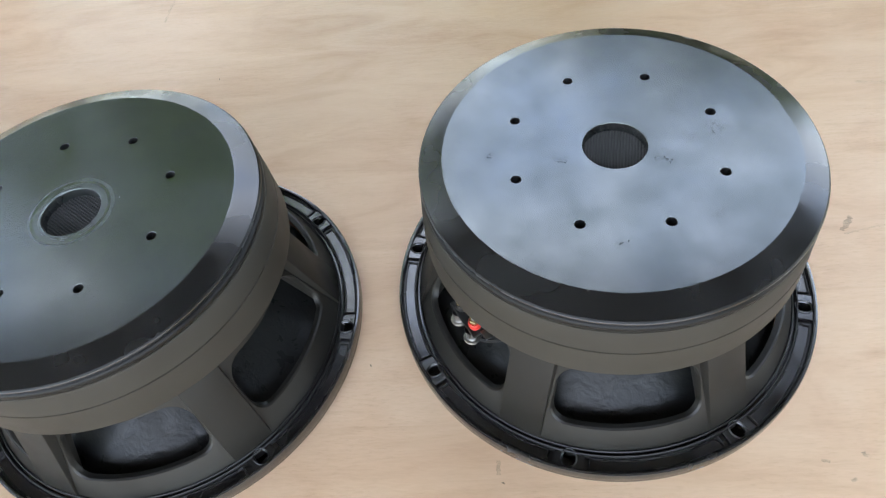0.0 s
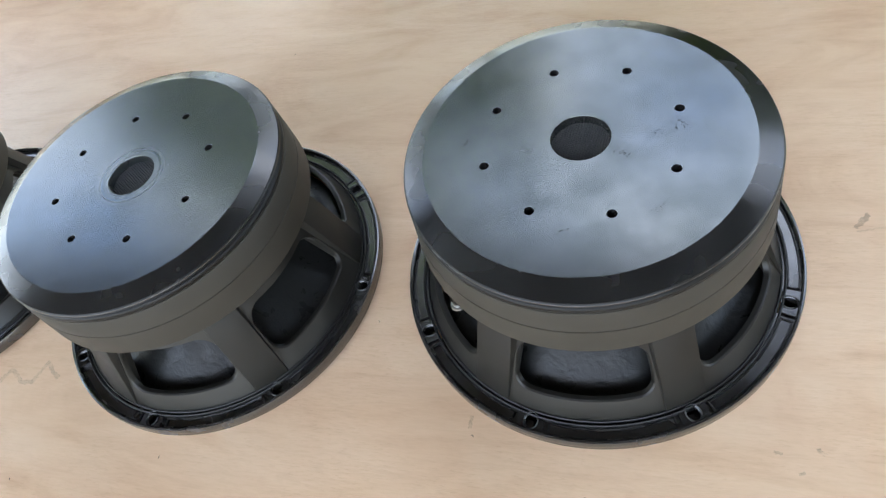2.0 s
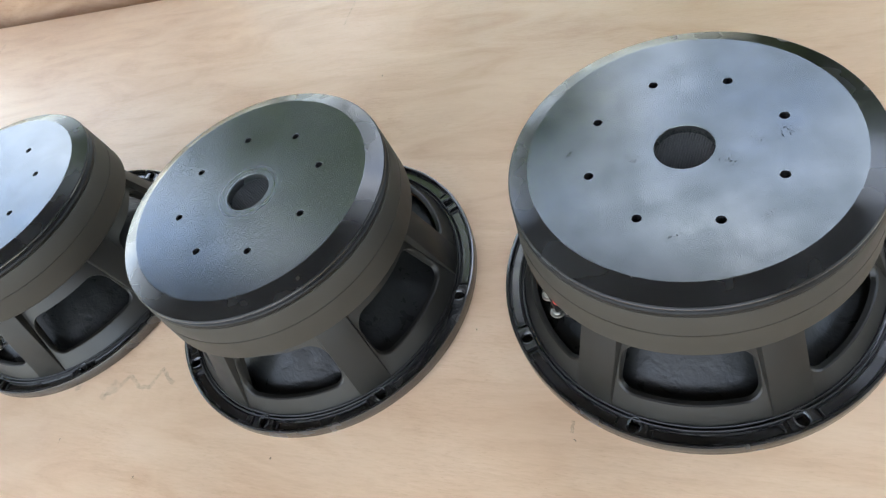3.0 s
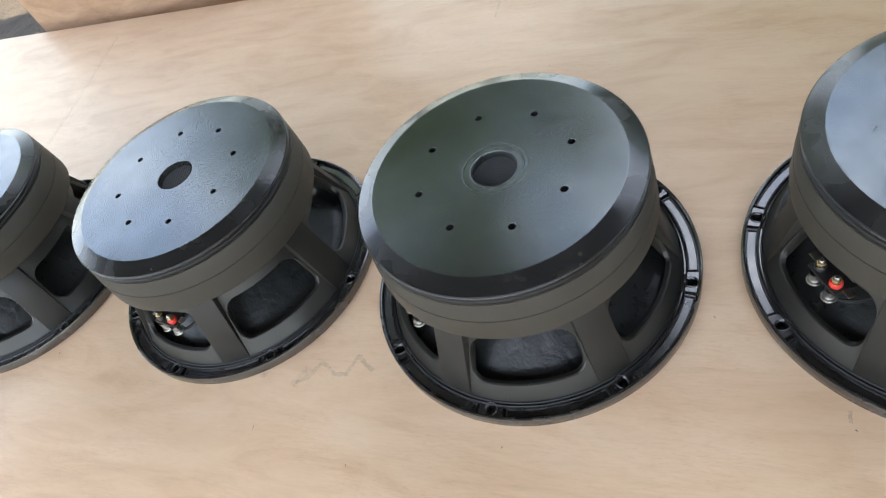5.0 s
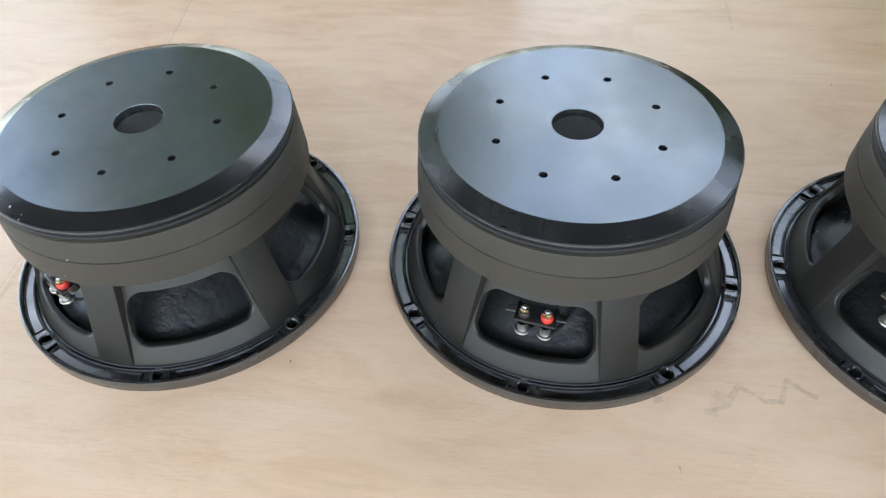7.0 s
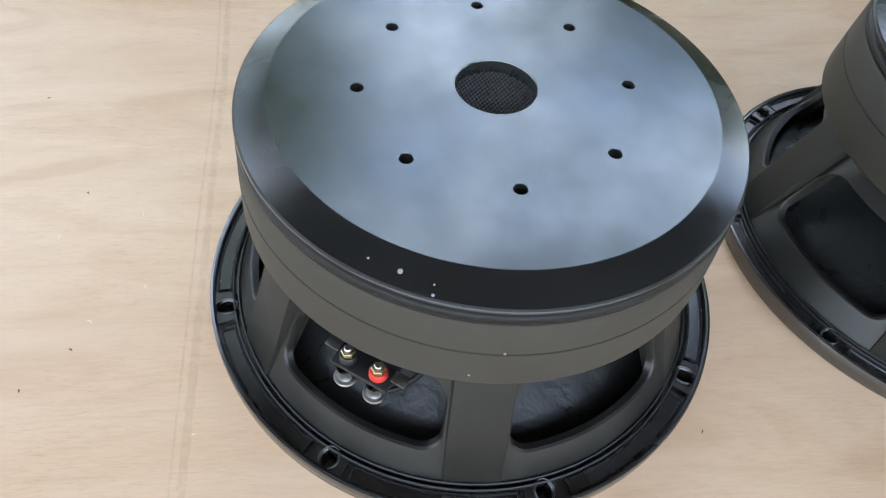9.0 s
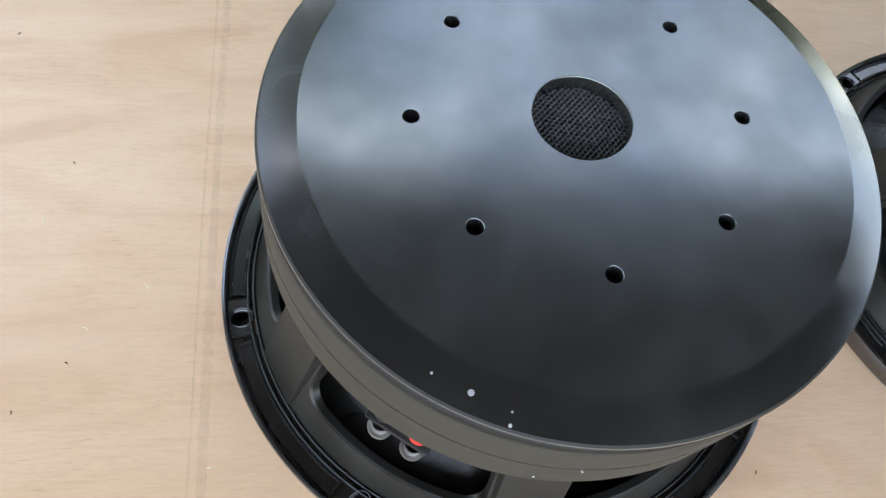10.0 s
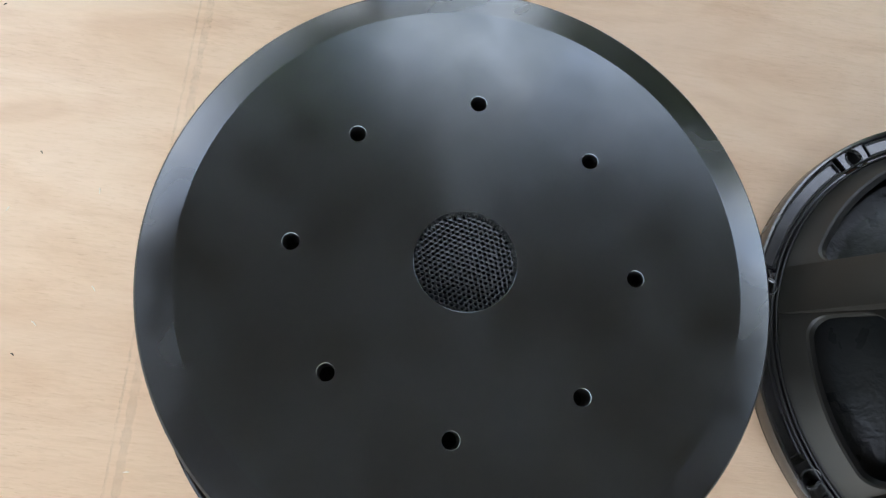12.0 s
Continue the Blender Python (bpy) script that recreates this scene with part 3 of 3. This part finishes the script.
    for k in range(8):
        # flat land with a sunk pocket inside a thin raised border
        bm = bmesh.new()
        lathe(bm, [(0.135, 0.0), (0.135, 0.0076), (0.1545, 0.0076), (0.1545, 0.0)], 18, 45 * k + 3.9, 45 * k + 41.1, True)
        part("flange_pocket", bm, FRAME, w, sharp=30)
        bm = bmesh.new()
        for r0, a0, a1 in ((0.1449, 5.3, 39.7), (0.1527, 5.3, 39.7)):
            lathe(bm, [(r0 - 0.0003, 0.007), (r0 - 0.0001, 0.0088), (r0 + 0.0003, 0.0093), (r0 + 0.0007, 0.0093), (r0 + 0.0011, 0.0088), (r0 + 0.0013, 0.007)], 24, 45 * k + a0, 45 * k + a1, True)
        for mid in (5.35, 39.65):
            soft_box(bm, (0.1447, -0.0005, 0.007), (0.1539, 0.0005, 0.0092), 0.0003, Matrix.Rotation(radians(45 * k + mid), 4, "Z"))
        part("pocket_border", bm, EDGE, w, "raised border of a flange pocket", sharp=30)
    for k in range(8):
        bm = bmesh.new()
        a0 = radians(45 * k)
        loop = []
        for i in range(9):
            a = radians(-3.9 + 7.8 * i / 8)
            loop.append((0.1545 * math.cos(a), 0.1545 * math.sin(a)))
        for i in range(9):
            a = radians(3.9 - 7.8 * i / 8)
            loop.append((0.1437 * math.cos(a), 0.1437 * math.sin(a)))
        n = 28

        def oval(g, z=None):
            pts = [(0.1482 + (0.0052 + g) * math.cos(2 * math.pi * i / n), (0.0042 + g) * math.sin(2 * math.pi * i / n)) for i in range(n)]
            return pts if z is None else [(x, y, z) for x, y in pts]
        rings = flat_with_holes(bm, [loop, oval(0.0006)], 0.0104)
        drop(bm, rings[0], [[(x, y, 0.0) for x, y in loop]])
        bm.faces.new(drop(bm, rings[1], [oval(0.0, 0.0098), oval(0.0, 0.0012)]))
        bmesh.ops.rotate(bm, cent=(0, 0, 0), matrix=Matrix.Rotation(a0, 3, "Z"), verts=bm.verts)
        boss = part("screw_boss", bm, FRAME, w, sharp=30)
        # raised lip round the oval hole
        bm = bmesh.new()
        loops = [bm.verts.new(p) for p in oval(0.0016, 0.0103)]
        drop(bm, loops, [oval(0.0014, 0.0112), oval(0.0010, 0.0115), oval(0.0006, 0.0112), oval(0.0003, 0.0098)])
        bmesh.ops.rotate(bm, cent=(0, 0, 0), matrix=Matrix.Rotation(a0, 3, "Z"), verts=bm.verts)
        part("hole_lip", bm, EDGE, boss, sharp=60)

    # cone, surround and spider seen through the windows
    bm = bmesh.new()
    rows = lathe(bm, [(0.129, 0.011), (0.1265, 0.016), (0.1225, 0.0178), (0.118, 0.018), (0.112, 0.0225), (0.102, 0.031), (0.09, 0.0405), (0.078, 0.05), (0.066, 0.06), (0.054, 0.07)], 150)
    for i, row in enumerate(rows):
        for v in row[3:]:
            q = v.co.copy()
            v.co.z += 0.0012 * noise.noise(q * 60) + 0.0006 * noise.noise(q * 150)
    part("cone", bm, CONE, w, "wrinkled glossy black coated cone", sharp=80)
    bm = bmesh.new()
    pr = [(0.052, 0.072)]
    for i in range(14):
        pr.append((0.055 + 0.0035 * i, 0.078 + 0.0018 * (1 if i % 2 else -1)))
    pr.append((0.103, 0.0876))
    lathe(bm, pr, 96)
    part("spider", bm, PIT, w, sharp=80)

    # terminal block: plate, two binding posts, flexible leads
    term = new("terminal_block")
    term.parent = w
    face = Matrix.Rotation(radians(44.8), 4, "Z")
    bm = bmesh.new()
    soft_box(bm, (0.1015, -0.0165, 0.0535), (0.1205, 0.0165, 0.0572), 0.0015, face)
    soft_box(bm, (0.097, -0.0135, 0.0535), (0.1035, 0.0135, 0.0888), 0.001, face)
    part("terminal_plate", bm, PLASTIC, term)
    for side, ins, lab in ((-1, PLASTIC, "black insulator"), (1, RED, "bright red insulator")):
        at = face @ Matrix.Translation((0.1145, 0.0088 * side, 0))
        bm = bmesh.new()
        lathe(bm, [(0.0001, 0.0572), (0.0045, 0.0572), (0.0048, 0.0578), (0.0048, 0.061), (0.004, 0.0622), (0.0001, 0.0624)], 28)
        bmesh.ops.transform(bm, matrix=at, verts=bm.verts)
        post = part("binding_post", bm, ins, term, lab)
        bm = bmesh.new()
        lathe(bm, [(0.0001, 0.0622), (0.0033, 0.0622), (0.0037, 0.0625), (0.0037, 0.0648), (0.0033, 0.0651), (0.0001, 0.0651)], 6)
        bmesh.ops.transform(bm, matrix=at, verts=bm.verts)
        part("nut", bm, GOLD, term, "brass-gold hex nut", smooth=False)
        bm = bmesh.new()
        lathe(bm, [(0.002, 0.065), (0.002, 0.0672), (0.0016, 0.0677), (0.0001, 0.0677)], 16)
        bmesh.ops.transform(bm, matrix=at, verts=bm.verts)
        part("stud", bm, SILVER, term, "nickel threaded stud")
        bm = bmesh.new()
        lathe(bm, [(0.0001, 0.0392), (0.003, 0.0392), (0.0032, 0.042), (0.0058, 0.0424), (0.0062, 0.0434), (0.0058, 0.0446), (0.0042, 0.045), (0.0042, 0.0536)], 28)
        bmesh.ops.transform(bm, matrix=at @ Matrix.Translation((0.0035, 0.0, 0)), verts=bm.verts)
        part("washer", bm, SILVER, term, "bright nickel washer and stud")
        bm = bmesh.new()
        soft_box(bm, (0.108, 0.0155 if side > 0 else -0.0235, 0.0574), (0.1145, 0.0235 if side > 0 else -0.0155, 0.0582), 0.0003, face)
        part("solder_lug", bm, SILVER, term, "dull nickel solder lug")
        bm = bmesh.new()
        s = face @ Vector((0.116, 0.0088 * side, 0.041))
        e = face @ Vector((0.082, 0.0088 * side + 0.018, 0.0495))
        mid = face @ Vector((0.107, 0.0088 * side + 0.014, 0.0375))
        pts = [s * (1 - u) ** 2 + mid * 2 * u * (1 - u) + e * u * u for u in [k / 10 for k in range(11)]]
        rod(bm, pts, 0.0017, 8)
        part("lead_wire", bm, PLASTIC, term)
    return w


# place on the bench: x, y, turn of the basket, turn of the back plate against the row
ROW = [(0.0, 0.0, 161.6, 106.2), (-0.3471, 0.0, 171.7, 109.3), (-0.6862, 0.0323, 210.6, 109.6), (-1.0339, 0.0347, 186.3, 87.3)]
LABELS = ["black woofer lying face down on plywood, dusty speckled back plate",
          "black woofer face down, turned rings showing round its vent",
          "black woofer face down on plywood, satin clean back plate",
          "black woofer face down at row's end, white paint flecks"]
first = build_woofer()
row = []
for (x, y, turn, plate_turn), lab in zip(ROW, LABELS):
    ob = first if not row else copy_thing(first, pose(x, y, 0.0006, 0, 0, turn))
    row.append(ob)
    ob["label"] = lab
for ob, (x, y, turn, plate_turn) in zip(row, ROW):
    ob.matrix_basis = pose(x, y, 0.0006, 0, 0, turn)
    for c in ob.children:
        if c.name.startswith("back_plate"):
            c.rotation_euler = (0, 0, radians((plate_turn - turn) % 45))
            if ob is not row[2]:
                c.data = c.data.copy()
                c.data.materials[0] = CAP_DUST if ob is row[0] else CAP_RINGS if ob is row[1] else CAP_SMUDGED

# paint flecks on the last woofer
flecks = [(-1.0915, -0.0654, 0.0011), (-1.0805, -0.0763, 0.0007), (-1.103, -0.058, 0.0005), (-1.0795, -0.0725, 0.0004)]
back = row[3].matrix_basis.inverted()
for fx, fy, fr in flecks:
    bm = bmesh.new()
    lathe(bm, [(fr, 0.0), (fr * 0.7, 0.0002), (0.00002, 0.0003)], 12)
    rr = math.hypot(fx + 1.0339, fy - 0.0347)
    z = TOP - (rr - 0.1073) * (TOP - 0.1505) / (0.1204 - 0.1073)
    m = Matrix.Translation((fx, fy, z + 0.0006)) @ Vector((fx + 1.0339, fy - 0.0347, rr / 0.36)).to_track_quat("Z", "Y").to_matrix().to_4x4()
    bmesh.ops.transform(bm, matrix=back @ m, verts=bm.verts)
    part("paint_fleck", bm, SPECK, row[3], "white paint fleck")
for p in ((-1.0636, -0.0871, 0.1036), (-1.0515, -0.0895, 0.124)):
    bm = bmesh.new()
    bmesh.ops.create_icosphere(bm, subdivisions=2, radius=0.0006)
    bmesh.ops.transform(bm, matrix=back @ Matrix.Translation(p), verts=bm.verts)
    part("paint_fleck", bm, SPECK, row[3], "white paint fleck")

# ---------------------------------------------------------------- behind the bench
panel = tagged(new("board"), "reddish-brown plywood board standing on edge behind the bench", "board")
bm = bmesh.new()
soft_box(bm, (0.0, 0.0, GROUND - 0.02), (0.775, 0.016, 0.095), 0.001)
part("panel", bm, PANEL, panel)
panel.matrix_world = pose(-1.486, 0.70, 0.0, 0, 0, TURN)


def stake(p0, p1, w, t):
    b = bmesh.new()
    d = Vector(p1) - Vector(p0)
    m = Matrix.Translation(p0) @ d.to_track_quat("Z", "Y").to_matrix().to_4x4()
    soft_box(b, (-w / 2, -t / 2, 0), (w / 2, t / 2, d.length), 0.003, m)
    ob = part("timber_stake", b, STAKE)
    return tagged(ob, "weathered grey-tan timber stake standing in the soil", "stake", "timber stakes")


stake((-0.31, 1.12, GROUND - 0.05), (-0.205, 1.12, 0.0), 0.055, 0.03)
stake((-0.08, 1.12, GROUND - 0.05), (-0.04, 1.13, 0.02), 0.095, 0.035)
stake((-0.14, 1.17, -0.45), (0.19, 1.18, -0.06), 0.055, 0.03)


def blade(b, base, tip, width, lift, n=6):
    """A narrow arching leaf from base to tip."""
    base, tip = Vector(base), Vector(tip)
    d = tip - base
    side = Vector((-d.y, d.x, 0.001)).normalized()
    prev = None
    for i in range(n + 1):
        f = i / n
        p = base + d * f + Vector((0, 0, lift * 4 * f * (1 - f)))
        s = side * width * (math.sin(math.pi * (0.12 + 0.88 * f)) ** 0.7 if f < 1 else 0.03)
        cur = (b.verts.new(p - s), b.verts.new(p + Vector((0, 0, -0.15 * width))), b.verts.new(p + s))
        if prev:
            b.faces.new((prev[0], prev[1], cur[1], cur[0]))
            b.faces.new((prev[1], prev[2], cur[2], cur[1]))
        prev = cur


rnd = random.Random(5)
for cx, cy, count in ((-0.62, 1.3, 260), (-0.98, 1.5, 200), (-0.42, 1.62, 160)):
    bm = bmesh.new()
    for _ in range(count):
        a = rnd.uniform(0, 2 * math.pi)
        r, h = rnd.uniform(0.1, 0.5), rnd.uniform(0.25, 0.62)
        bx, by = cx + rnd.gauss(0, 0.06), cy + rnd.gauss(0, 0.06)
        blade(bm, (bx, by, GROUND - 0.02), (bx + r * math.cos(a), by + r * math.sin(a), GROUND + h * rnd.uniform(0.2, 1.0)), rnd.uniform(0.0022, 0.0055), rnd.uniform(0.1, 0.3))
    tagged(part("grass_clump", bm, STRAP, sharp=80), "dark strap-leaved grass clump in garden soil", "grass", "strap grass clumps", kind="stuff")

plant = tagged(new("broadleaf_plant"), "young plant with broad fresh green leaves", "plant")
plant.location = (-0.4, 1.12, GROUND)
for p0, p1, wd in (((0.012, 0, 0.495), (-0.082, -0.04, 0.572), 0.021), ((0, 0, 0.5), (0.047, -0.02, 0.546), 0.017), ((0, 0, 0.4), (0.09, 0.05, 0.43), 0.02), ((0, 0, 0.36), (-0.1, 0.06, 0.4), 0.02)):
    bm = bmesh.new()
    blade(bm, p0, p1, wd, 0.012, 8)
    part("leaf", bm, BROAD, plant, sharp=80)
bm = bmesh.new()
rod(bm, [(0, 0, -0.02), (0.004, 0, 0.25), (0, 0, 0.5)], [0.007, 0.006, 0.004])
part("stem", bm, BRIGHT, plant)

bm = bmesh.new()
for _ in range(420):
    a = rnd.uniform(0, 2 * math.pi)
    x, y, z = 0.36 + rnd.gauss(0, 0.07), 1.36 + rnd.gauss(0, 0.07), GROUND + rnd.uniform(0.22, 0.37)
    blade(bm, (x, y, z), (x + 0.025 * math.cos(a), y + 0.025 * math.sin(a), z + rnd.uniform(-0.008, 0.012)), 0.009, 0.003, 3)
for _ in range(30):
    rod(bm, [(0.36 + rnd.gauss(0, 0.03), 1.36 + rnd.gauss(0, 0.03), GROUND - 0.02), (0.36 + rnd.gauss(0, 0.07), 1.36 + rnd.gauss(0, 0.07), GROUND + 0.33)], 0.0015, 4)
tagged(part("herb_bush", bm, BRIGHT, sharp=80), "small bright green leafy herb bush", "bush")

bm = bmesh.new()
for _ in range(2600):
    a = rnd.uniform(0, 2 * math.pi)
    x, y = rnd.uniform(-3.2, 1.8), rnd.uniform(1.15, 3.4)
    z = GROUND + rnd.uniform(-0.01, 0.035)
    ln = rnd.uniform(0.02, 0.07)
    blade(bm, (x, y, z), (x + ln * math.cos(a), y + ln * math.sin(a), z + rnd.uniform(-0.01, 0.02)), ln * 0.25, 0.008, 3)
tagged(part("leaf_litter", bm, LITTER, sharp=80), "dry brown leaf litter on soil", "litter", kind="stuff")
bm = bmesh.new()
for _ in range(160):
    p = Vector((rnd.uniform(-0.5, 1.4), rnd.uniform(1.4, 2.7), GROUND + rnd.uniform(0, 0.15)))
    a, e = rnd.uniform(0, 6.28), rnd.uniform(-0.1, 0.4)
    rod(bm, [p, p + Vector((math.cos(a) * 0.2, math.sin(a) * 0.2, e * 0.2)), p + Vector((math.cos(a + 0.3) * 0.4, math.sin(a + 0.3) * 0.4, e * 0.3))], [0.005, 0.004, 0.002], 5)
tagged(part("twigs", bm, BARK, sharp=80), "heap of thin dry twigs", "twigs", kind="stuff")
for sx, sy, sr in ((0.9, 2.15, 0.13), (0.6, 2.45, 0.1), (0.42, 2.0, 0.07), (-2.6, 2.3, 0.15), (1.25, 2.35, 0.16)):
    bm = bmesh.new()
    bmesh.ops.create_icosphere(bm, subdivisions=3, radius=sr)
    for v in bm.verts:
        v.co *= 1 + 0.35 * noise.noise(v.co * 9 + Vector((sx, sy, 0)))
        v.co.z *= 0.6
    ob = part("garden_stone", bm, STONE, sharp=60)
    ob.location = (sx, sy, GROUND + sr * 0.25)
    tagged(ob, "pale rough stone lying on garden soil", "stone", "garden stones")

# wire fence far left
fence = tagged(new("wire_fence"), "thin grey wire mesh fence before greenery", "fence")
for k in range(9):
    bm = bmesh.new()
    rod(bm, [(-4.2 + 0.28 * k, 2.75, GROUND - 0.02), (-4.2 + 0.28 * k, 2.75, GROUND + 1.0)], 0.0035, 6)
    part("wire", bm, WIRE, fence)
for k in range(5):
    bm = bmesh.new()
    rod(bm, [(-4.25, 2.75, GROUND + 0.04 + 0.22 * k), (-1.93, 2.75, GROUND + 0.04 + 0.22 * k)], 0.003, 6)
    part("wire", bm, WIRE, fence)


def tree(x, y, h, spread, leaves, seed):
    r = random.Random(seed)
    t = tagged(new("tree"), "leafy garden tree out of view, dark green crown", "tree", "garden trees")
    t.location = (x, y, GROUND)
    b = bmesh.new()
    rod(b, [(0, 0, -0.1), (0.08, 0.02, h * 0.25), (-0.03, 0.06, h * 0.5), (0.06, 0, h * 0.8)], [0.16, 0.12, 0.09, 0.03], 10)
    limbs = []
    for k in range(11):
        z0 = h * r.uniform(0.22, 0.7)
        a = r.uniform(0, 6.28)
        tip = Vector((math.cos(a) * spread * r.uniform(0.5, 1), math.sin(a) * spread * r.uniform(0.5, 1), z0 + h * r.uniform(0.1, 0.35)))
        rod(b, [(0, 0, z0), tip * 0.5 + Vector((0, 0, z0 * 0.5 + 0.1)), tip], [0.05, 0.035, 0.012], 6)
        limbs.append((Vector((0, 0, z0)), tip))
    part("trunk", b, BARK, t, sharp=80)
    verts, faces = [], []
    for _ in range(leaves):
        p0, p1 = r.choice(limbs)
        p = p0.lerp(p1, r.uniform(0.35, 1.1)) + Vector((r.gauss(0, spread * 0.2), r.gauss(0, spread * 0.2), r.gauss(0, h * 0.07)))
        a, e, s = r.uniform(0, 6.28), r.uniform(-0.8, 0.5), r.uniform(0.07, 0.13)
        d = Vector((math.cos(a) * math.cos(e), math.sin(a) * math.cos(e), math.sin(e))) * s
        n = Vector((-d.y, d.x, r.uniform(-0.4, 0.4) * s)).normalized() * s * 0.4
        i = len(verts)
        verts += [p, p + d * 0.5 + n, p + d, p + d * 0.5 - n]
        faces.append((i, i + 1, i + 2, i + 3))
    me = bpy.data.meshes.new("crown")
    me.from_pydata([tuple(v) for v in verts], [], faces)
    me.materials.append(LEAF)
    c = new("crown", me)
    c.parent = t
    return t


tree(-2.95, 4.2, 8.0, 1.5, 11000, 1)
tree(-2.4, 6.8, 8.5, 1.7, 11000, 3)
# dense unseen tree, added to block sky over the bench's right back
tree(1.35, 2.6, 2.9, 1.05, 14000, 6)
tree(3.6, 4.2, 3.4, 1.4, 9000, 7)

# another dense low tree added out of view at the right back
tree(0.78, 3.25, 3.05, 0.9, 14000, 8)

# unseen growth added to close the garden and block bright low sky
r = random.Random(11)
verts, faces = [], []
for _ in range(34000):
    x, y = r.uniform(-6.0, 5.5), r.uniform(2.9, 5.2)
    top = 0.5 + 2.5 * ((y - 2.9) / 2.3) ** 2 + 0.3 * noise.noise((x * 1.3, y * 1.3, 3.0))
    p = Vector((x, y, GROUND + top * r.random() ** 0.7))
    a, e, s = r.uniform(0, 6.28), r.uniform(-0.7, 0.7), r.uniform(0.05, 0.11)
    d = Vector((math.cos(a) * math.cos(e), math.sin(a) * math.cos(e), math.sin(e))) * s
    n = Vector((-d.y, d.x, r.uniform(-0.4, 0.4) * s)).normalized() * s * 0.35
    i = len(verts)
    verts += [tuple(p), tuple(p + d * 0.5 + n), tuple(p + d), tuple(p + d * 0.5 - n)]
    faces.append((i, i + 1, i + 2, i + 3))
me = bpy.data.meshes.new("undergrowth")
me.from_pydata(verts, [], faces)
me.materials.append(SHADY)
tagged(new("undergrowth", me), "unseen dark green undergrowth added to close off low sky", "undergrowth", kind="stuff")
